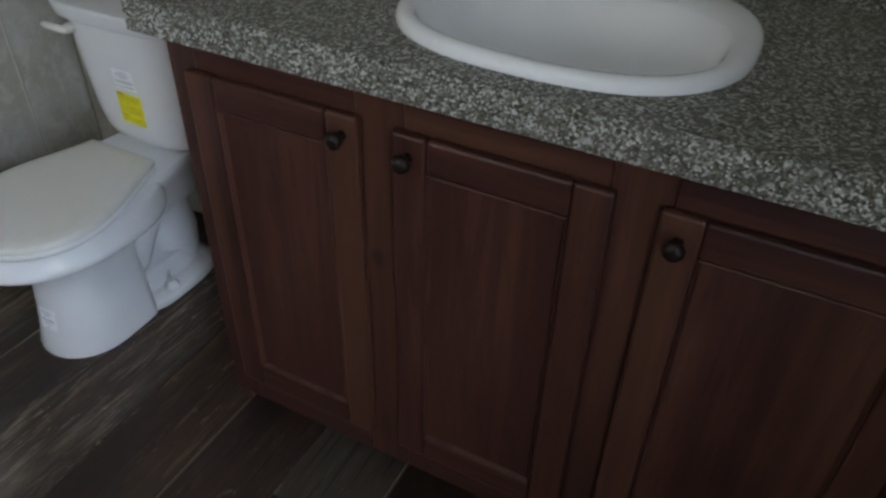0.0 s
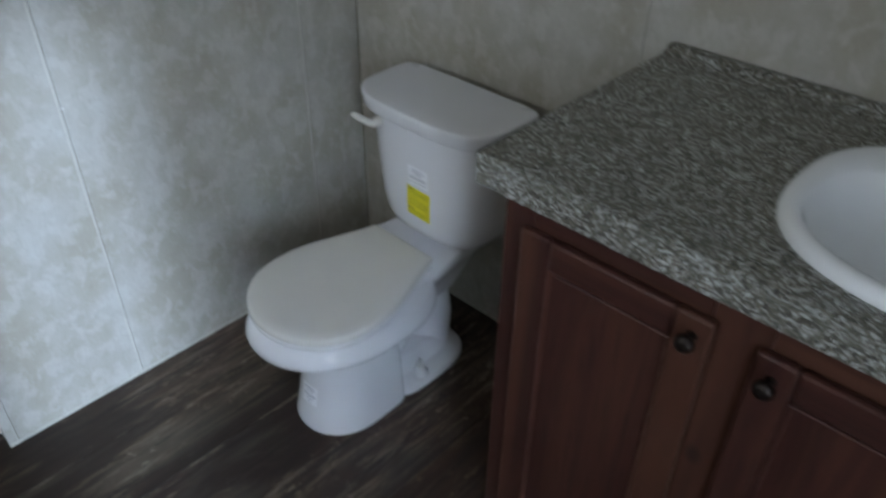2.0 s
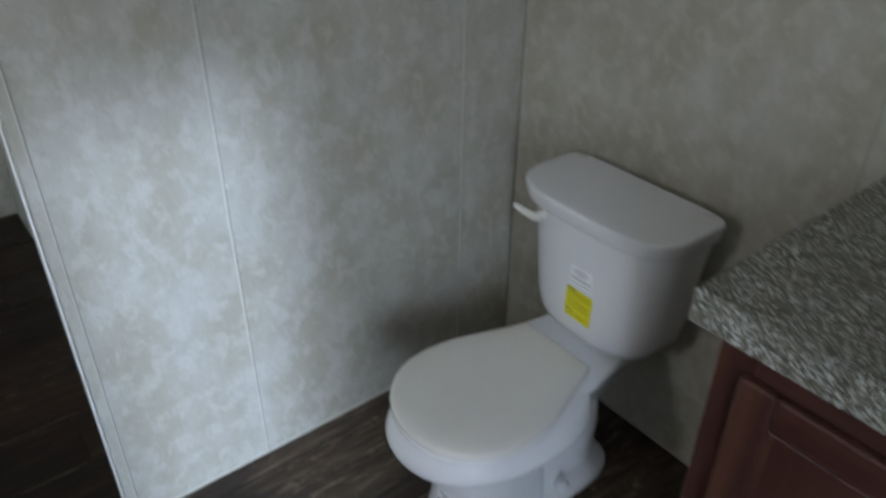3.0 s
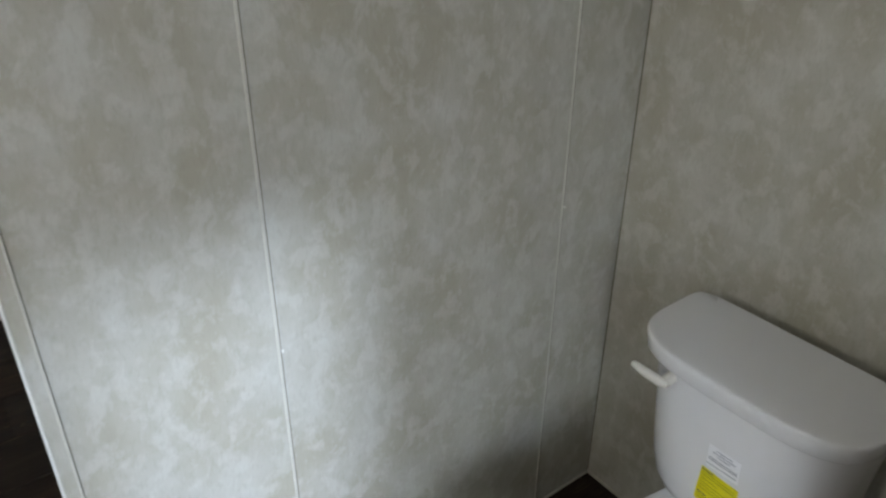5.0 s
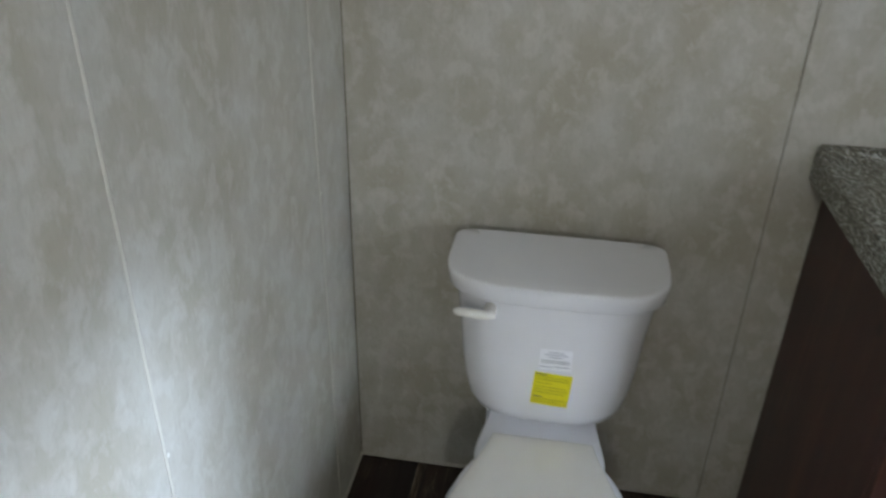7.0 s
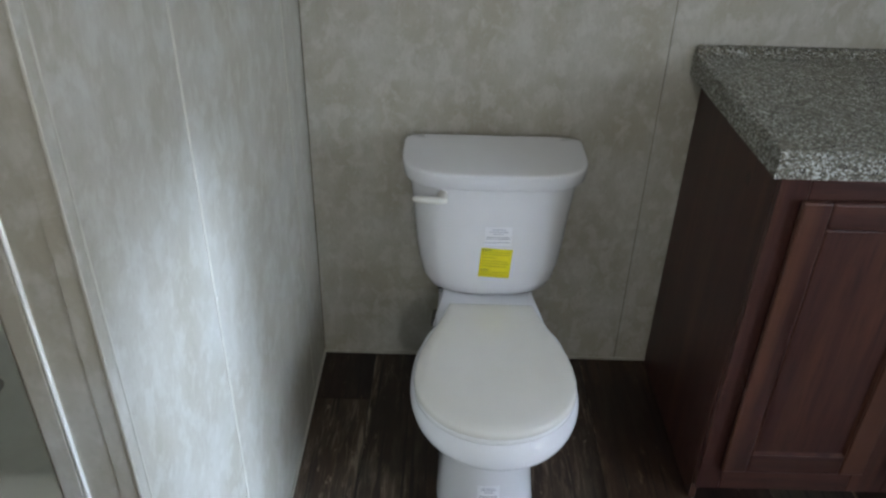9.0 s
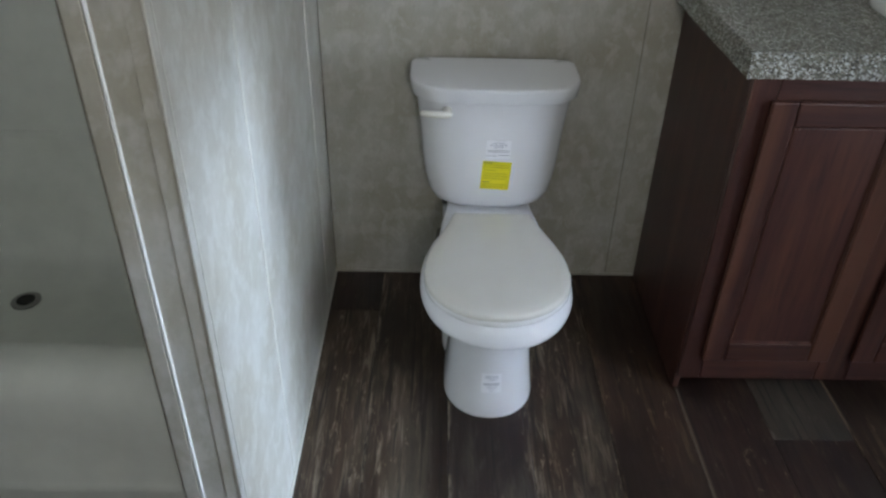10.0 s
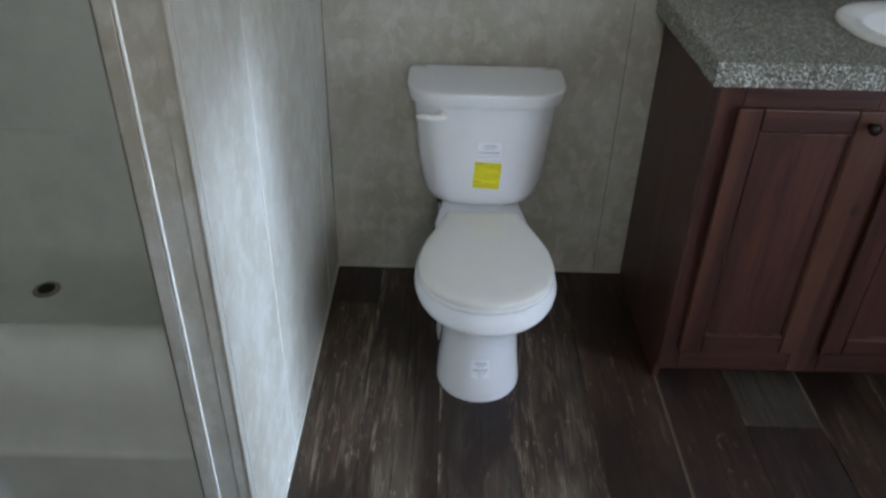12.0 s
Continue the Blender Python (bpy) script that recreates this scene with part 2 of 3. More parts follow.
def tube(points, radii, n=14, bm=None):
    """A round rod through points, its radius changing along it."""
    bm = bm or bmesh.new()
    if not hasattr(radii, "__len__"):
        radii = [radii] * len(points)
    pts = [Vector(p) for p in points]
    rings, side = [], None
    for i, p in enumerate(pts):
        d = (pts[min(i + 1, len(pts) - 1)] - pts[max(i - 1, 0)]).normalized()
        if side is None:
            side = d.orthogonal().normalized()
        side = (side - d * side.dot(d)).normalized()
        up = d.cross(side)
        rings.append([p + radii[i] * (math.cos(2 * math.pi * k / n) * side + math.sin(2 * math.pi * k / n) * up) for k in range(n)])
    return loft(rings, bm=bm)


def turned(cx, cy, cz, profile, axis="z", n=24):
    """A turned solid: profile rows of (radius, along the axis)."""
    rings = []
    for r, h in profile:
        ring = []
        for k in range(n):
            c, s = r * math.cos(2 * math.pi * k / n), r * math.sin(2 * math.pi * k / n)
            ring.append(Vector((cx + c, cy + s, cz + h)) if axis == "z" else Vector((cx + c, cy - h, cz + s)) if axis == "y" else Vector((cx + h, cy + c, cz + s)))
        rings.append(ring)
    return loft(rings)


def thing(name, label, category, group=""):
    ob = new(name)
    ob.empty_display_size = 0.1
    return tagged(ob, label, category, group)


def structure(name, bm, material, label, category, smooth=False):
    return tagged(part(name, bm, material, None, "", smooth), label, category, "", "structure")


# ---- walls, ceiling, ground ----
T = 0.10


def wall_with_hole(axis, at, out, a0, a1, h0, h1, z0=0.0, z1=TOP):
    """A wall with one opening. axis x: the wall stands at x = at, runs along y."""
    bm = bmesh.new()
    lo, hi = sorted((at, at + out))
    span = (FRONT - T, BACK + T) if axis == "x" else (LEFT - T, RIGHT + T)
    for s0, s1, q0, q1 in ((span[0], a0, z0, z1), (a1, span[1], z0, z1), (a0, a1, z0, h0), (a0, a1, h1, z1)):
        if axis == "x":
            add_box(bm, lo, hi, s0, s1, q0, q1)
        else:
            add_box(bm, s0, s1, lo, hi, q0, q1)
    return bm


wall_back = structure("wall_back", box(LEFT - T, RIGHT + T, BACK, BACK + T, 0, TOP), WALL, "mottled beige vinyl wall panelling behind the toilet", "wall")
structure("wall_left", box(LEFT - T, LEFT, FRONT, BACK, 0, TOP), WALL, "mottled beige vinyl wall beside the bathtub", "wall")
structure("wall_right", wall_with_hole("x", RIGHT, T, WIN_Y0, WIN_Y1, WIN_Z0, WIN_Z1), WALL, "mottled beige vinyl wall with a window", "wall")
structure("wall_front", wall_with_hole("y", FRONT, -T, REAR_X0, REAR_X1, REAR_Z0, REAR_Z1), WALL, "mottled beige vinyl wall with a window", "wall")
structure("ceiling", box(LEFT - T, RIGHT + T, FRONT - T, BACK + T, TOP, TOP + 0.1), CEIL, "plain off-white ceiling", "ceiling")
structure("ground", box(-300, 300, -300, 300, -0.62, -0.60), GROUND, "dull ground outside the windows", "ground")
partition = structure("wall_partition", box(-PART_T, 0, PART_END, BACK, 0, TOP), WALL, "mottled beige vinyl partition between toilet and tub", "wall")

# seams and battens of the panelling
for y in (-0.826, -0.193):
    part("batten", box(0.0, 0.0024, y - 0.0030, y + 0.0024, 0.012, TOP - 0.01, 0.0010, 1), PALE, partition)
    part("seam", box(0.0, 0.0006, y + 0.0025, y + 0.0043, 0.012, TOP - 0.01), SEAM, partition, "dark open seam")
    for z in (0.853 if y > -0.5 else 0.779,):
        part("nail_head", turned(0.0, y + 0.0065, z, ((0.0030, 0), (0.0024, 0.0008), (0.0010, 0.0011)), "x", 10), TRIM, partition)
part("seam", box(0.0005, 0.0030, -0.0012, 0.0, 0.012, TOP - 0.01), SEAM, wall_back, "dark open corner seam")
for x in (0.874,):
    part("batten", box(x - 0.004, x + 0.004, -0.002, 0.0, 0.0, TOP - 0.01, 0.0010, 1), WALL, wall_back)
    part("seam", box(x - 0.0058, x - 0.0041, -0.0006, 0.0, 0.0, TOP - 0.01), SEAM, wall_back, "dark open seam")
# the free end: a corner trim of two legs, an edge strip on the tub's side, a white bead between
part("corner_trim", box(-0.0004, 0.0026, PART_END - 0.0016, PART_END + 0.0200, 0.0, TOP - 0.005, 0.0012, 2), WALL, partition)
part("seam", box(0.0, 0.0008, PART_END + 0.0202, PART_END + 0.0216, 0.0, TOP - 0.005), SEAM, partition, "dark open seam")
part("edge_bead", box(0.0031, 0.0042, PART_END + 0.0165, PART_END + 0.0195, 0.0, TOP - 0.005, 0.0004, 1), PALE, partition, "thin pale bead")
part("edge_bead", box(0.0006, 0.0034, PART_END - 0.0030, PART_END - 0.0017, 0.0, TOP - 0.005, 0.0008, 1), PALE, partition, "thin pale bead")
part("corner_trim", box(-0.0215, -0.0006, PART_END - 0.0012, PART_END - 0.0002, 0.0, TOP - 0.005, 0.0004, 1), WALL, partition)
part("edge_strip", box(-PART_T - 0.003, -0.0640, PART_END - 0.004, PART_END + 0.006, 0.0, TOP - 0.005, 0.002, 2), WALL, partition)
part("seam", box(-PART_T - 0.0062, -PART_T - 0.0032, PART_END - 0.001, PART_END + 0.006, 0.0, TOP - 0.005), SEAM, partition, "dark open seam")
part("white_bead", box(-0.0628, -0.0590, PART_END - 0.004, PART_END + 0.004, 0.0, TOP - 0.005, 0.001, 1), TRIM, partition, "thin white vertical bead")
structure("trim_partition_base", box(0.0, 0.005, PART_END, -0.001, 0.002, 0.010, 0.002, 2), PALE, "thin pale bead along the partition's foot", "trim")
structure("trim_back_base", box(0.007, 0.961, -0.005, 0.0, 0.004, 0.012, 0.002, 2), WALL, "thin beige bead along the wall's foot", "trim")


# ---- windows ----
def window(name, axis, at, out, a0, a1, z0, z1, label):
    d = 0.06
    p0, p1 = sorted((at + out * 0.3, at + out * 0.3 + math.copysign(d, out)))

    def slab(s0, s1, q0, q1, g0=p0, g1=p1, bev=0.004):
        return box(g0, g1, s0, s1, q0, q1, bev) if axis == "x" else box(s0, s1, g0, g1, q0, q1, bev)
    w = tagged(new(name), label, "window", "", "structure")
    part("window_frame", slab(a0, a0 + 0.02, z0, z1), TRIM, w)
    part("window_frame", slab(a1 - 0.02, a1, z0, z1), TRIM, w)
    part("window_frame", slab(a0 + 0.02, a1 - 0.02, z0, z0 + 0.02), TRIM, w)
    part("window_frame", slab(a0 + 0.02, a1 - 0.02, z1 - 0.02, z1), TRIM, w)
    m = (p0 + p1) / 2
    pane = part("pane", slab(a0 + 0.02, a1 - 0.02, z0 + 0.02, z1 - 0.02, m - 0.002, m + 0.002, 0), GLASS, w)
    pane.visible_shadow = False
    g0, g1 = sorted((at - math.copysign(0.03, out), at + out * 0.28))
    part("window_sill", slab(a0 + 0.001, a1 - 0.001, z0 - 0.0, z0 + 0.016, g0, g1), TRIM, w)
    return w


window("window_1", "x", RIGHT, T, WIN_Y0, WIN_Y1, WIN_Z0, WIN_Z1, "narrow white-framed side window")
window("window_2", "y", FRONT, -T, REAR_X0, REAR_X1, REAR_Z0, REAR_Z1, "white-framed window in the rear wall")

# ---- vanity cabinet ----
VX0, VX1, VF = 0.961, 2.185, -0.530       # sides and face of the carcass
VTOP, CTOP = 0.888, 0.943                 # under and upper side of the worktop
vanity = thing("vanity_cabinet", "dark reddish stained wooden vanity with three panelled doors", "cabinet")
part("side_panel", box(VX0, VX0 + 0.016, VF + 0.0185, -0.004, 0.001, VTOP, 0.001, 1), WOOD_Z, vanity)
part("side_panel", box(VX1 - 0.016, VX1, VF + 0.0185, -0.004, 0.001, VTOP, 0.001, 1), WOOD_Z, vanity)
part("toe_board", box(VX0 + 0.017, VX1 - 0.017, VF + 0.055, VF + 0.07, 0.001, 0.062), WOOD_X, vanity)
part("bottom_shelf", box(VX0 + 0.017, VX1 - 0.017, VF + 0.02, -0.01, 0.062, 0.078), WOOD_X, vanity)
part("back_panel", box(VX0 + 0.017, VX1 - 0.017, -0.009, -0.004, 0.079, VTOP), WOOD_Z, vanity)
# each door: its two sides, the side of its knob, its upper edge, its knob's height
DOORS = ((1.005, 1.330, 1, 0.832, 0.799), (1.388, 1.716, -1, 0.828, 0.793), (1.775, 2.135, -1, 0.825, 0.786))
DZ0 = 0.128
stile_edges = [VX0] + [v for d in DOORS for v in (d[0] + 0.012, d[1] - 0.012)] + [VX1]
for a, b in zip(stile_edges[::2], stile_edges[1::2]):
    part("face_stile", box(a, b, VF, VF + 0.018, 0.055, VTOP, 0.0015, 1), WOOD_Z, vanity)
for a, b, _, top, _ in DOORS:
    part("face_rail", box(a + 0.0125, b - 0.0125, VF, VF + 0.018, 0.055, DZ0 + 0.012, 0.0015, 1), WOOD_X, vanity)
    part("face_rail", box(a + 0.0125, b - 0.0125, VF, VF + 0.018, top - 0.012, VTOP, 0.0015, 1), WOOD_X, vanity)


def knob(x, z, y):
    return turned(x, y, z, ((0.008, 0.0), (0.006, 0.004), (0.0055, 0.010), (0.011, 0.015), (0.0140, 0.019), (0.0145, 0.023), (0.0120, 0.028), (0.006, 0.031)), "y", 20)


def moulding(x0, x1, z0, z1, y):
    """The sloped inner edge of a door's frame, as one mitred ring."""
    rings = []
    for inset, dy in ((0.0, 0.006), (0.0, -0.0035), (0.002, -0.005), (0.006, 0.003), (0.008, 0.006)):
        rings.append([Vector((x, y + dy, z)) for x, z in ((x0 + inset, z0 + inset), (x1 - inset, z0 + inset), (x1 - inset, z1 - inset), (x0 + inset, z1 - inset))])
    return loft(rings, cap0=False, cap1=False)


def frame_bar(x0, x1, z0, z1, y0, y1):
    return box(x0, x1, y0, y1, z0, z1, 0.0050, 2)


for a, b, side, DZ1, knob_z in DOORS:
    y1, y0 = VF - 0.0015, VF - 0.0175
    w = 0.056
    door = part("door", box(a + w + 0.0005, b - w - 0.0005, VF - 0.0095, VF - 0.002, DZ0 + w + 0.0005, DZ1 - w - 0.0005), WOOD_Z, vanity)
    part("moulding", moulding(a + w + 0.0005, b - w - 0.0005, DZ0 + w + 0.0005, DZ1 - w - 0.0005, VF - 0.0125), WOOD_Z, door)
    part("stile", frame_bar(a, a + w, DZ0, DZ1, y0, y1), WOOD_Z, door)
    part("stile", frame_bar(b - w, b, DZ0, DZ1, y0, y1), WOOD_Z, door)
    part("rail", frame_bar(a + w + 0.0005, b - w - 0.0005, DZ0, DZ0 + w, y0, y1), WOOD_X, door)
    part("rail", frame_bar(a + w + 0.0005, b - w - 0.0005, DZ1 - w, DZ1, y0, y1), WOOD_X, door)
    kx = b - 0.026 if side > 0 else a + 0.028
    part("knob", knob(kx, knob_z, y0), BRONZE, door, "round dark bronze knob", 50)

# ---- worktop with its opening for the basin ----
SX, SY = 1.562, -0.312          # middle of the basin
SHW, SHD = 0.258, 0.214         # its half width and half depth
CX0, CX1, CF, CB = 0.929, 2.21, -0.568, -0.003


def worktop():
    n = 64
    bm = bmesh.new()

    def rect(z, grow):
        out = []
        x0, x1, y0, y1 = CX0 - grow, CX1 + grow, CF - grow, CB
        for i in range(n):
            a = 2 * math.pi * i / n
            dx, dy = math.cos(a), math.sin(a)
            k = min(((x1 if dx > 0 else x0) - SX) / dx if abs(dx) > 1e-6 else 1e9, ((y1 if dy > 0 else y0) - SY) / dy if abs(dy) > 1e-6 else 1e9)
            out.append(Vector((SX + k * dx, SY + k * dy, z)))
        for cx, cy in ((x0, y0), (x1, y0), (x1, y1), (x0, y1)):
            j = min(range(n), key=lambda q: (out[q].x - cx) ** 2 + (out[q].y - cy) ** 2)
            out[j] = Vector((cx, cy, z))
        return out
    hole = [oval(SX, SY - SHD + 0.02, SY + SHD - 0.02, SHW - 0.02, z, 2.4, 2.4, n) for z in (CTOP, VTOP + 0.001)]
    rings = [hole[0], rect(CTOP, -0.003), rect(CTOP - 0.003, 0.0), rect(VTOP + 0.003, 0.0), rect(VTOP + 0.001, -0.002), hole[1]]
    rows = [[bm.verts.new(p) for p in r] for r in rings]
    for a, b in zip(rows, rows[1:] + rows[:1]):
        for i in range(n):
            j = (i + 1) % n
            bm.faces.new((a[i], a[j], b[j], b[i]))
    return bm


countertop = thing("countertop", "speckled grey-beige granite-look countertop on the vanity", "countertop")
part("slab", worktop(), GRANITE, countertop)
part("edge_band", box(CX0 - 0.0016, CX1 + 0.0016, CF - 0.0018, CF - 0.0002, VTOP + 0.0015, CTOP - 0.0012, 0.0005, 1), GRANITE, countertop)
part("edge_band", box(CX0 - 0.0018, CX0 - 0.0002, CF - 0.0001, CB - 0.001, VTOP + 0.0015, CTOP - 0.0012, 0.0005, 1), GRANITE, countertop)



def lip(x0, x1):
    """A low rounded upstand along the wall, its ends rounded too."""
    rings = []
    for x, k in ((x0, 0.55), (x0 + 0.003, 0.85), (x0 + 0.010, 1.0), (x1 - 0.010, 1.0), (x1 - 0.003, 0.85), (x1, 0.55)):
        h, d = 0.017 * k, 0.020 * (0.6 + 0.4 * k)
        rings.append([Vector((x, CB - 0.0005 - u * d, CTOP + 0.0006 + v * h)) for u, v in ((0, 0), (2.3, 0), (1.7, 0.10), (1.25, 0.34), (1.0, 0.66), (0.84, 0.90), (0.60, 1.0), (0, 1.0))])
    return loft(rings)


part("backsplash", lip(CX0, CX1), GRANITE, countertop, "low rounded upstand along the wall", 50)

# ---- basin ----
sink = thing("sink", "white oval porcelain drop-in sink in the countertop", "sink")


def basin():
    spec = ((1.0, 0.000), (1.0, 0.006), (0.988, 0.013), (0.965, 0.017), (0.94, 0.018))
    rings = [oval(SX, SY - SHD * s, SY + SHD * s, SHW * s, CTOP + 0.0005 + h, 2.5, 2.6, 64) for s, h in spec]
    y0, y1 = SY - SHD + 0.026, SY + SHD - 0.098
    inner = ((0.225, 0.0, 0.017), (0.221, 0.004, 0.011), (0.214, 0.012, -0.006), (0.202, 0.026, -0.038), (0.182, 0.045, -0.072), (0.140, 0.076, -0.100), (0.080, 0.108, -0.113), (0.026, 0.142, -0.118))
    for hw, inset, h in inner:
        rings.append(oval(SX, y0 + inset, y1 - inset * 0.98, hw, CTOP + h, 2.5, 2.6, 64))
    return loft(rings, cap0=False)


part("basin", basin(), SINK_WHITE, sink, "", 60)
part("drain", turned(SX, (SY - SHD + 0.026 + SY + SHD - 0.098) / 2, CTOP - 0.117, ((0.024, 0), (0.023, 0.003), (0.017, 0.004), (0.015, 0.002), (0.004, 0.0025)), "z", 24), CHROME, sink, "chrome drain", 40)

# ---- tap ----
faucet = thing("faucet", "chrome two-handle faucet on the sink's back ledge", "faucet")
FX = SX + 0.02
FY, FZ = SY + SHD - 0.052, CTOP + 0.0175
part("base", loft([oval(FX, FY - 0.028, FY + 0.028, 0.098, FZ, 3, 3, 36), oval(FX, FY - 0.028, FY + 0.028, 0.098, FZ + 0.010, 3, 3, 36), oval(FX, FY - 0.022, FY + 0.022, 0.092, FZ + 0.018, 3, 3, 36)]), CHROME, faucet, "", 40)
part("spout", tube([(FX, FY, FZ + 0.016), (FX, FY, FZ + 0.05), (FX, FY - 0.012, FZ + 0.075), (FX, FY - 0.05, FZ + 0.092), (FX, FY - 0.10, FZ + 0.088), (FX, FY - 0.118, FZ + 0.072)], [0.019, 0.017, 0.016, 0.014, 0.012, 0.011], 18), CHROME, faucet, "", 50)
for s in (-1, 1):
    hx = FX + s * 0.070
    h = part("handle", turned(hx, FY, FZ + 0.016, ((0.019, 0), (0.0185, 0.010), (0.014, 0.013), (0.0145, 0.026), (0.017, 0.030), (0.0165, 0.042), (0.010, 0.048)), "z", 22), CHROME, faucet, "", 40)
    part("lever", tube([(hx, FY, FZ + 0.052), (hx + s * 0.02, FY + 0.002, FZ + 0.060), (hx + s * 0.05, FY + 0.006, FZ + 0.070), (hx + s * 0.076, FY + 0.010, FZ + 0.075)], [0.008, 0.0075, 0.0065, 0.0055], 12), CHROME, h, "", 50)

# ---- toilet ----
TX = 0.464
toilet = thing("toilet", "white two-piece porcelain toilet with closed lid", "toilet")


def bowl():
    # height, front, rear, half width, squareness of the rear
    rows = ((0.001, -0.632, -0.385, 0.116, 9), (0.012, -0.632, -0.385, 0.116, 9), (0.05, -0.622, -0.385, 0.111, 9), (0.12, -0.610, -0.385, 0.105, 9),
            (0.18, -0.604, -0.385, 0.102, 6), (0.212, -0.608, -0.380, 0.104, 5), (0.245, -0.622, -0.360, 0.113, 4), (0.273, -0.655, -0.325, 0.137, 3),
            (0.290, -0.692, -0.285, 0.164, 2.6), (0.302, -0.716, -0.268, 0.180, 2.6), (0.313, -0.729, -0.266, 0.186, 2.6), (0.322, -0.731, -0.266, 0.187, 2.6),
            (0.333, -0.727, -0.266, 0.1835, 2.6), (0.345, -0.723, -0.266, 0.176, 2.6), (0.356, -0.714, -0.266, 0.170, 2.6), (0.363, -0.703, -0.268, 0.161, 2.6))
    return loft([oval(TX + 0.006 * min(1.0, max(0.0, (z - 0.2) * 10)), yf, yb, hw, z, 2.1, nb, 56, 0.52) for z, yf, yb, hw, nb in rows])


part("bowl", bowl(), PORCELAIN, toilet, "", 55)


def rear_foot():
    rows = ((0.001, -0.42, -0.130, 0.121), (0.018, -0.42, -0.130, 0.121), (0.026, -0.42, -0.135, 0.115), (0.034, -0.42, -0.15, 0.080), (0.08, -0.42, -0.165, 0.058))
    return loft([oval(TX, yf, yb, hw, z, 4, 3.0, 40) for z, yf, yb, hw in rows])


part("foot", rear_foot(), PORCELAIN, toilet, "", 50)


def trapway():
    pts = [(-0.43, 0.08), (-0.36, 0.12), (-0.32, 0.185), (-0.285, 0.225), (-0.242, 0.225), (-0.210, 0.185), (-0.200, 0.12), (-0.203, 0.05)]
    return tube([(TX, y, z) for y, z in pts], [0.058, 0.060, 0.061, 0.063, 0.066, 0.068, 0.068, 0.066], 20)


part("trapway", trapway(), PORCELAIN, toilet, "", 60)


def deck():
    rows = ((0.215, -0.34, -0.12, 0.060), (0.27, -0.34, -0.085, 0.078), (0.32, -0.36, -0.060, 0.098), (0.347, -0.37, -0.050, 0.112), (0.365, -0.36, -0.050, 0.114), (0.371, -0.35, -0.055, 0.110))
    rings = [oval(TX, yf, yb, hw, z, 5, 4, 44) for z, yf, yb, hw in rows]
    for ring in rings:          # it flares towards the seat
        for v in ring:
            v.x = TX + (v.x - TX) * (1 + 0.20 * min(1.0, max(0.0, (-0.19 - v.y) / 0.13)))
    return loft(rings)


part("deck", deck(), PORCELAIN, toilet, "", 50)

# tank: narrower at its foot, bowed in front
TANK = ((0.372, 0.116, -0.196), (0.377, 0.138, -0.213), (0.390, 0.156, -0.226), (0.415, 0.168, -0.234), (0.46, 0.177, -0.239), (0.52, 0.184, -0.242), (0.60, 0.190, -0.247), (0.693, 0.201, -0.250))
TANK_BACK, TANK_N = -0.050, 3.3


def tank_row(z):
    for (z0, w0, f0), (z1, w1, f1) in zip(TANK, TANK[1:]):
        if z0 <= z <= z1:
            k = (z - z0) / (z1 - z0)
            return w0 + k * (w1 - w0), f0 + k * (f1 - f0)
    return TANK[-1][1:]


def tank_ring(z, hw, yf):
    # a long bowed front, square rear corners
    return oval(TX, yf, TANK_BACK, hw, z, TANK_N - 0.4, 9, 72, 0.62)


def tank_front(x, z):
    """The tank's front at x, z."""
    hw, yf = tank_row(z)
    ym = yf + (TANK_BACK - yf) * 0.62
    e = TANK_N - 0.4
    return ym - (ym - yf) * (1 - abs((x - TX) / hw) ** e) ** (1 / e)


part("tank", loft([tank_ring(z, w, f) for z, w, f in TANK]), PORCELAIN, toilet, "", 50)


def tank_lid():
    rows = ((0.6935, 0.008), (0.6950, 0.0145), (0.6970, 0.0160), (0.7230, 0.0200), (0.7290, 0.0200), (0.7318, 0.0188), (0.7334, 0.0160), (0.7341, 0.0100), (0.7346, -0.02))
    rings = []
    for z, g in rows:
        r = oval(TX, TANK[-1][2] - g, TANK_BACK + min(g, 0.006), TANK[-1][1] + g * 0.75, z, 3.4, 9, 72, 0.62)
        rings.append(r)
    return loft(rings)


part("tank_lid", tank_lid(), PORCELAIN, toilet, "", 50)


def lever_arm():
    bm = tube([(TX - 0.120, -0.236, 0.667), (TX - 0.120, -0.254, 0.667), (TX - 0.120, -0.262, 0.667)], [0.0125, 0.0125, 0.010], 16)
    return tube([(TX - 0.110, -0.262, 0.666), (TX - 0.122, -0.265, 0.667), (TX - 0.148, -0.268, 0.669), (TX - 0.170, -0.269, 0.671), (TX - 0.182, -0.268, 0.671), (TX - 0.187, -0.267, 0.671)],
                [0.006, 0.0095, 0.0090, 0.0085, 0.0075, 0.004], 14, bm)


part("flush_lever", lever_arm(), SEAT, toilet, "white plastic flush lever", 50)

SEAT_ROWS = ((-0.286, 0.099), (-0.288, 0.1015), (-0.320, 0.1105), (-0.355, 0.1235), (-0.39, 0.1365), (-0.43, 0.1515), (-0.47, 0.1645), (-0.51, 0.1715), (-0.55, 0.1735), (-0.586, 0.169),
             (-0.615, 0.159), (-0.641, 0.144), (-0.664, 0.124), (-0.683, 0.100), (-0.697, 0.074), (-0.706, 0.045), (-0.711, 0.016))
SEAT_MID = -0.515


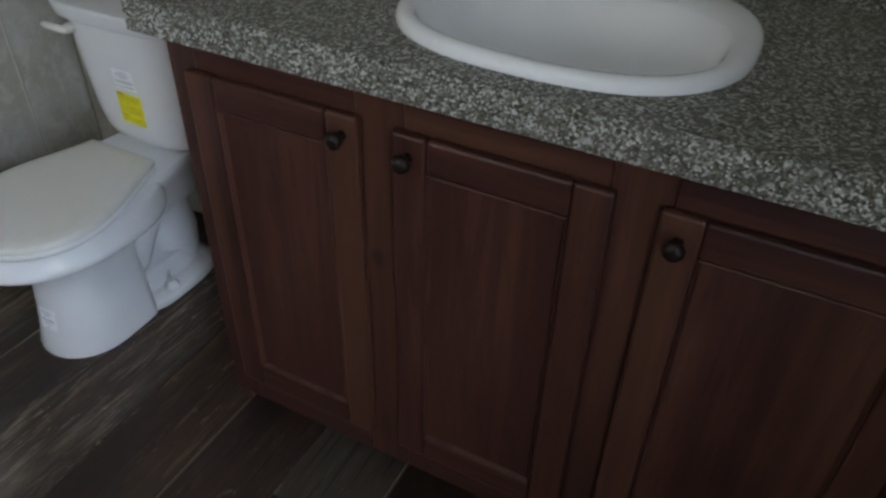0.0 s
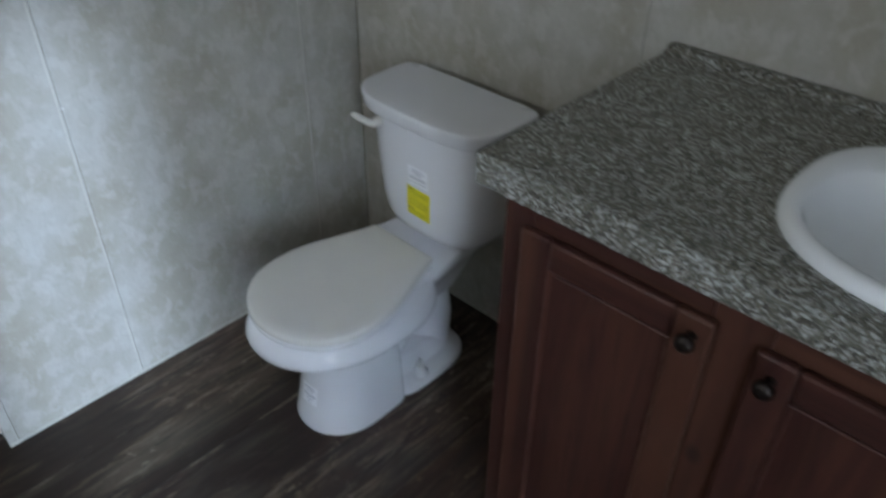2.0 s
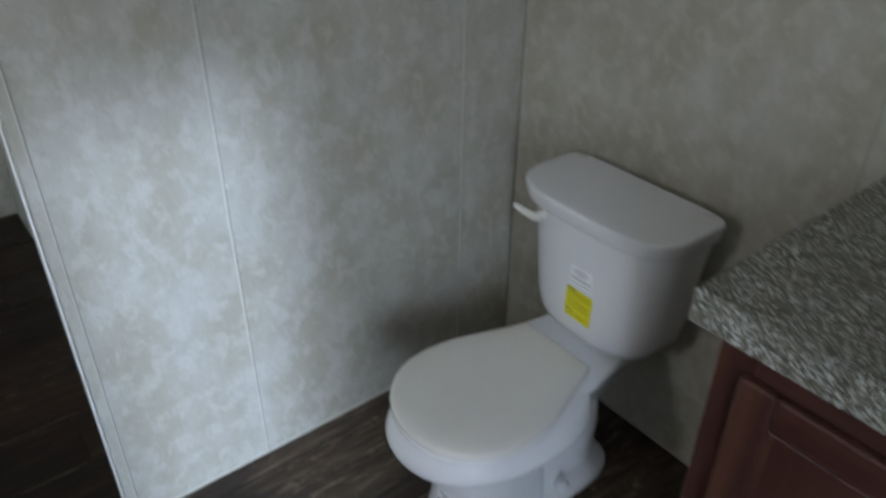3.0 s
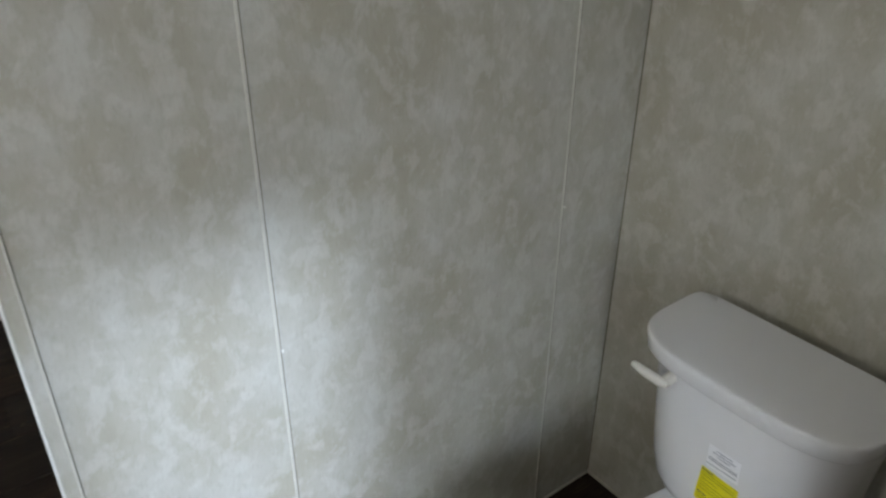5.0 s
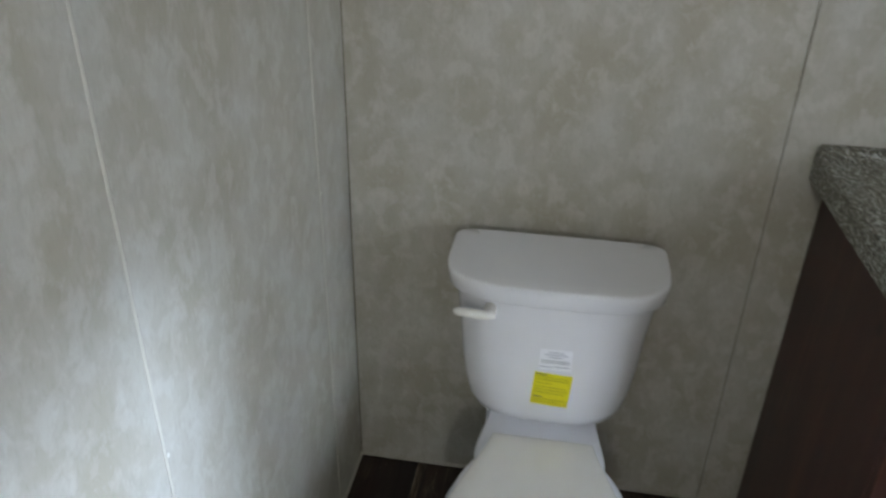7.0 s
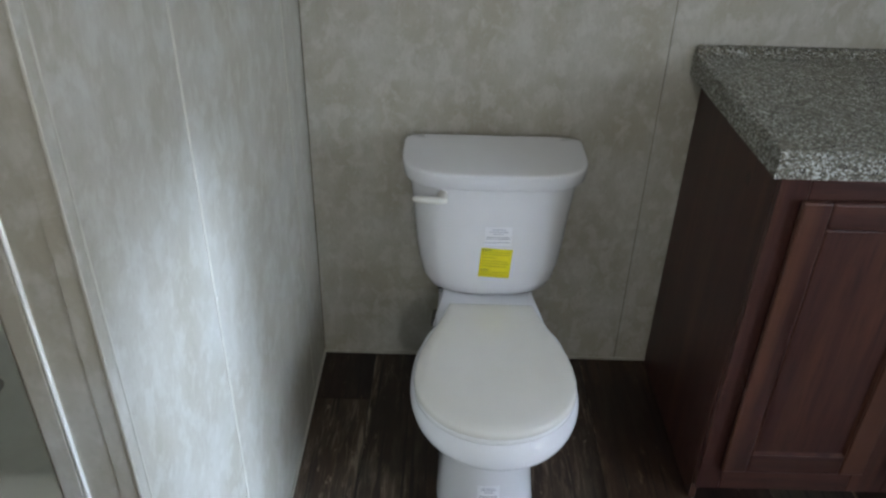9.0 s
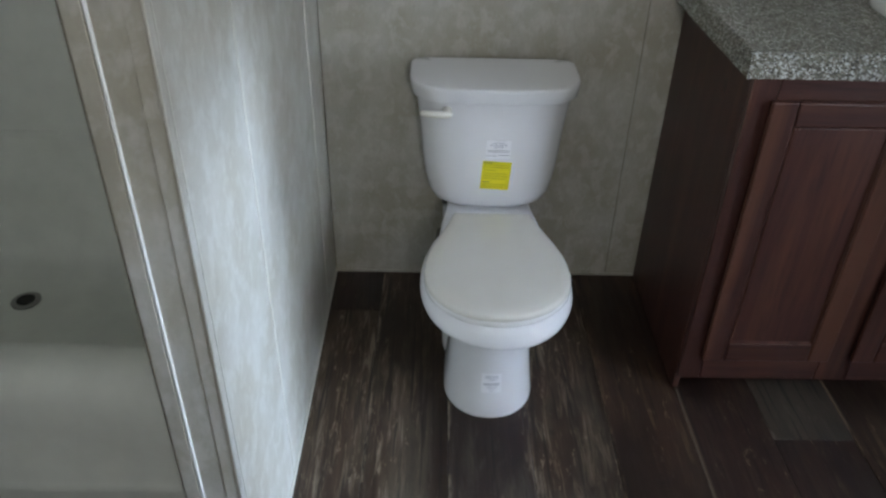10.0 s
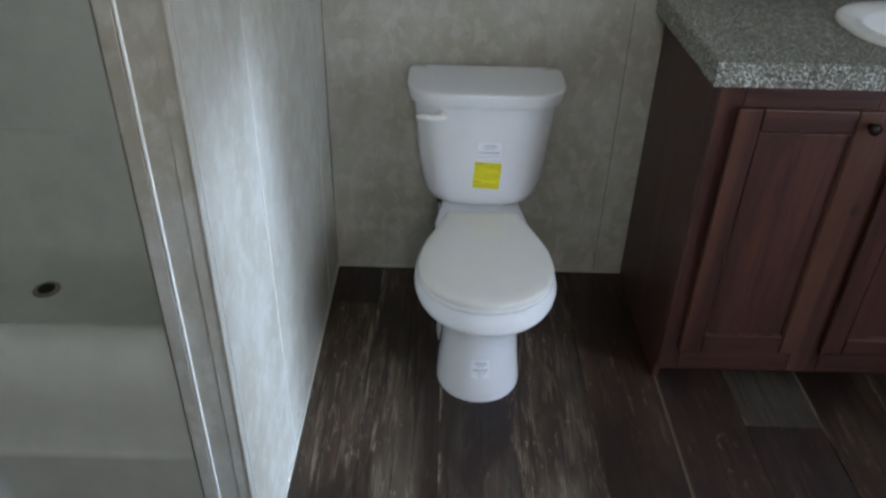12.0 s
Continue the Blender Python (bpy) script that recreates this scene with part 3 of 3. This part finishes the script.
def seat_outline(inset, z0, tilt):
    """The seat's outline drawn in by inset; the whole falls by tilt towards the front."""
    k, kb = 1 - inset / 0.171, 1 - inset / 0.205
    half = [(w * k, SEAT_MID + (y - SEAT_MID) * kb) for y, w in SEAT_ROWS]
    pts = [(TX + 0.003 + w, y) for w, y in half] + [(TX + 0.003 - w, y) for w, y in half[::-1]]
    return [Vector((x, y, z0 + tilt * (y + 0.30))) for x, y in pts]


def slab_of(rows, tilt=0.0):
    return loft([seat_outline(g, z, tilt) for g, z in rows])


seat = part("seat", slab_of(((0.012, 0.3655), (0.004, 0.367), (0.001, 0.371), (0.001, 0.379), (0.004, 0.3825)), 0.015), SEAT_RING, toilet, "", 45)
lid = part("seat_lid", slab_of(((0.008, 0.3855), (0.0015, 0.3865), (0.0, 0.389), (0.0006, 0.3965), (0.003, 0.4010), (0.0075, 0.4035), (0.03, 0.4048), (0.10, 0.4058), (0.16, 0.406)), 0.022), SEAT, toilet, "closed cream-white seat lid", 35)
for s in (-1, 1):
    part("hinge", tube([(TX + s * 0.055, -0.296, 0.384), (TX + s * 0.088, -0.296, 0.384)], 0.009, 14), SEAT, toilet, "", 50)
    part("bolt_post", turned(TX + s * 0.093, -0.320, 0.0215, ((0.021, 0), (0.021, 0.010), (0.013, 0.022), (0.011, 0.024)), "z", 18), PORCELAIN, toilet, "", 40)
    part("bolt", turned(TX + s * 0.093, -0.320, 0.0465, ((0.011, 0), (0.011, 0.008), (0.006, 0.009), (0.006, 0.026), (0.005, 0.028)), "z", 12), SATIN, toilet, "short bright metal floor bolt", 40)


def sheet_on_tank(x0, x1, z0, z1, proud, lean=0.0, n=6):
    """Thin paper that follows the tank's bow."""
    bm = bmesh.new()
    rows = []
    for layer in (proud, proud - 0.0006):
        g = []
        for j in range(n + 1):
            r = []
            for i in range(n + 1):
                u, v = i / n, j / n
                x, z = x0 + (x1 - x0) * u + lean * (v - 0.5) * (z1 - z0), z0 + (z1 - z0) * v - lean * (u - 0.5) * (x1 - x0)
                r.append(bm.verts.new((x, tank_front(x, z) - layer, z)))
            g.append(r)
        rows.append(g)
    a, b = rows
    for j in range(n):
        for i in range(n):
            bm.faces.new((a[j][i], a[j][i + 1], a[j + 1][i + 1], a[j + 1][i]))
            bm.faces.new((b[j][i], b[j + 1][i], b[j + 1][i + 1], b[j][i + 1]))
    for i in range(n):
        bm.faces.new((a[0][i], b[0][i], b[0][i + 1], a[0][i + 1]))
        bm.faces.new((a[n][i], a[n][i + 1], b[n][i + 1], b[n][i]))
        bm.faces.new((a[i][0], a[i + 1][0], b[i + 1][0], b[i][0]))
        bm.faces.new((a[i][n], b[i][n], b[i + 1][n], a[i + 1][n]))
    return bm


label = part("label", sheet_on_tank(0.437, 0.512, 0.446, 0.530, 0.0012, 0.06), YELLOW, toilet, "yellow paper label", 50)
for u0, u1, v in ((0.02, 0.32, 0.965), (0.06, 0.92, 0.88), (0.06, 0.92, 0.80), (0.06, 0.50, 0.70), (0.06, 0.88, 0.58), (0.06, 0.92, 0.49), (0.06, 0.86, 0.40), (0.04, 0.30, 0.28), (0.06, 0.90, 0.19), (0.06, 0.80, 0.11)):
    zc = 0.446 + 0.084 * v
    xs = 0.437 + 0.06 * (v - 0.5) * 0.084
    part("text_bar", sheet_on_tank(xs + 0.075 * u0, xs + 0.075 * u1, zc - 0.0011, zc + 0.0011, 0.0017, 0.06), INK if u1 < 0.4 else INK_YELLOW, label)
paper = part("label", sheet_on_tank(0.446, 0.509, 0.540, 0.592, 0.0012, 0.0), PAPER, toilet, "small white paper label", 50)
for u0, u1, v in ((0.25, 0.75, 0.86), (0.15, 0.85, 0.74), (0.30, 0.70, 0.62), (0.05, 0.95, 0.45), (0.05, 0.95, 0.36), (0.0, 0.45, 0.15), (0.5, 0.95, 0.18)):
    zc = 0.540 + 0.052 * v
    part("text_bar", sheet_on_tank(0.446 + 0.063 * u0, 0.446 + 0.063 * u1, zc - 0.0010, zc + 0.0010, 0.0017), INK_PALE, paper)


def bowl_front(x, z):
    rows = ((0.05, -0.622, 0.111), (0.12, -0.610, 0.105), (0.18, -0.604, 0.102))
    for (z0, f0, w0), (z1, f1, w1) in zip(rows, rows[1:]):
        if z0 <= z <= z1:
            k = (z - z0) / (z1 - z0)
            yf, hw = f0 + k * (f1 - f0), w0 + k * (w1 - w0)
            ym = yf + (-0.385 - yf) * 0.52
            return ym - (ym - yf) * (1 - abs((x - TX) / hw) ** 2.1) ** (1 / 2.1)


def sheet_on_bowl(x0, x1, z0, z1, proud, n=5):
    bm = bmesh.new()
    rings = []
    for j in range(n + 1):
        z = z0 + (z1 - z0) * j / n
        xs = [x0 + (x1 - x0) * i / n for i in range(n + 1)]
        rings.append([Vector((x, bowl_front(x, z) - proud, z)) for x in xs] + [Vector((x, bowl_front(x, z) - proud + 0.0006, z)) for x in xs[::-1]])
    return loft(rings, bm=bm)


paper = part("label", sheet_on_bowl(0.440, 0.490, 0.075, 0.130, 0.0012), PAPER, toilet, "small white paper label", 50)
for u0, u1, v in ((0.2, 0.8, 0.90), (0.15, 0.85, 0.80), (0.3, 0.7, 0.68), (0.1, 0.9, 0.50), (0.1, 0.9, 0.42), (0.3, 0.75, 0.28), (0.4, 0.6, 0.10)):
    zc = 0.075 + 0.055 * v
    part("text_bar", sheet_on_bowl(0.440 + 0.05 * u0, 0.440 + 0.05 * u1, zc - 0.0010, zc + 0.0010, 0.0017), INK_PALE, paper)

# water supply behind the bowl
supply = thing("water_supply", "white flexible water hose with a wall valve below the tank", "hose")
part("nut", turned(TX - 0.118, -0.150, 0.341, ((0.010, 0.012), (0.011, 0.014), (0.011, 0.026), (0.009, 0.030)), "z", 12), RUBBER, supply, "black plastic nut", 40)
part("hose", tube([(TX - 0.118, -0.150, 0.343), (TX - 0.118, -0.148, 0.29), (TX - 0.130, -0.125, 0.21), (TX - 0.132, -0.085, 0.175), (TX - 0.132, -0.055, 0.165)], 0.0065, 12), PAPER, supply, "", 50)
part("valve", tube([(TX - 0.132, -0.060, 0.165), (TX - 0.132, -0.030, 0.163), (TX - 0.132, -0.001, 0.163)], [0.013, 0.012, 0.009], 14), CHROME, supply, "chrome valve", 50)

# ---- bathtub ----
BX0, BX1, BF, BB = LEFT + 0.003, -PART_T - 0.004, -1.022, -0.004
RIM = 0.455
tub = thing("bathtub", "off-white moulded tub and shower unit in its alcove", "bathtub")


def tub_body():
    """Apron, rolled rim and basin in one skin, swept along x."""
    prof = [(BF - 0.014, 0.001), (BF - 0.001, 0.184), (BF - 0.002, 0.190), (BF - 0.001, 0.198), (BF + 0.002, 0.206), (BF + 0.009, 0.216), (BF + 0.014, 0.30), (BF + 0.018, 0.36),
            (BF + 0.026, 0.400), (BF + 0.040, 0.430), (BF + 0.060, 0.448), (BF + 0.085, RIM), (BF + 0.118, RIM + 0.001), (BF + 0.140, RIM - 0.005), (BF + 0.155, RIM - 0.022),
            (BF + 0.165, RIM - 0.06), (BF + 0.185, 0.25), (BF + 0.215, 0.14), (BF + 0.26, 0.100), (BF + 0.35, 0.088), (-0.30, 0.080), (-0.20, 0.085), (-0.13, 0.105),
            (-0.095, 0.15), (-0.080, 0.25), (-0.072, 0.44), (-0.069, 0.47), (-0.066, 0.70), (-0.060, 1.30), (-0.056, 1.95)]
    n = len(prof)
    xs = [BX0 + (BX1 - BX0) * k / 60 for k in range(61)]
    bm = bmesh.new()
    grid = []
    for x in xs:
        end = min(x - BX0, BX1 - x)
        k = 1 - max(0.0, 1 - end / 0.16) ** 2.6          # basin ends rise to the rim
        row = []
        for i, (y, z) in enumerate(prof):
            if i >= 13:
                rim_z = RIM + 0.001
                z = rim_z + (z - rim_z) * k if z < rim_z else z
            row.append(bm.verts.new((x, y, z)))
        grid.append(row)
    for a, b in zip(grid, grid[1:]):
        for i in range(n - 1):
            bm.faces.new((a[i], a[i + 1], b[i + 1], b[i]))
    return bm


part("tub_body", tub_body(), TUB, tub, "", 50)


part("surround_end", box(BX1 - 0.028, BX1, BF + 0.02, BB, RIM + 0.004, 1.95, 0.004), TUB, tub)
part("surround_end", box(BX0, BX0 + 0.028, BF + 0.02, BB, RIM + 0.004, 1.95, 0.004), TUB, tub)
part("moulded_ledge", loft([[Vector((x, y, z)) for y, z in ((-0.066, 0.516), (-0.073, 0.512), (-0.075, 0.505), (-0.073, 0.498), (-0.067, 0.480))] for x in (-1.15, -1.14, -0.735, -0.725)]), TUB, tub, "", 50)
part("drain", turned(-0.845, -0.284, 0.0815, ((0.040, 0), (0.040, 0.003), (0.034, 0.005), (0.026, 0.004)), "z", 28), STEEL, tub, "dull steel drain ring", 40)
# no hole is cut: a solid disc, the hole's shade in its colour
part("drain_hole", turned(-0.845, -0.284, 0.0862, ((0.025, 0), (0.025, 0.0012)), "z", 24), DARK, tub, "flat dark disc standing for the shaded drain hole")

# ---- floor: bed and planks ----
floor_bed = structure("floor", box(LEFT - T, RIGHT + T, FRONT - T, BACK + T, -0.06, -0.0035), GAP, "dark brown weathered wood plank floor", "floor")
PW, PX0 = 0.2033, 0.155
rng = random.Random(7)
plank_meshes = {}


def plank_mesh(length, width, tone):
    key = (round(length, 3), round(width, 3), tone.name)
    if key not in plank_meshes:
        g = 0.0007
        plank_meshes[key] = mesh_of(box(g, width - g, g, length - g, -0.0033, 0.0, 0.0008, 1), "plank", tone)
    return plank_meshes[key]


# joints that can be placed along single rows; the others fall by chance
JOINTS = {-1: (-0.197,), 0: (-1.5,), 5: (-0.690,), 4: (-0.995,)}
TONES = {(-1, 0): PLANK_DARK, (-1, 1): PLANK_GREY, (5, 0): PLANK_WASHED, (5, 1): PLANK_DARK, (4, 0): PLANK_RUBBED, (4, 1): PLANK_GREY, (1, 0): PLANK_FLECKED, (0, 0): PLANK_GREY, (0, 1): PLANK_GREY, (2, 0): PLANK_GREY, (3, 0): PLANK, (1, 1): PLANK}
first = int(math.floor((LEFT - PX0) / PW))
for k in range(first, int(math.ceil((RIGHT - PX0) / PW))):
    x0, x1 = max(PX0 + k * PW, LEFT), min(PX0 + (k + 1) * PW, RIGHT)
    cuts = [BACK] + list(JOINTS.get(k, (-rng.uniform(0.9, 1.6),)))
    while cuts[-1] - 1.22 > FRONT:
        cuts.append(cuts[-1] - 1.22)
    cuts.append(FRONT)
    for j, (a, b) in enumerate(zip(cuts, cuts[1:])):
        tone = TONES.get((k, j), rng.choice((PLANK, PLANK, PLANK_DARK, PLANK_GREY)))
        ob = new("plank", plank_mesh(a - b, x1 - x0, tone))
        ob.location = (x0, b, 0)
        ob.parent = floor_bed
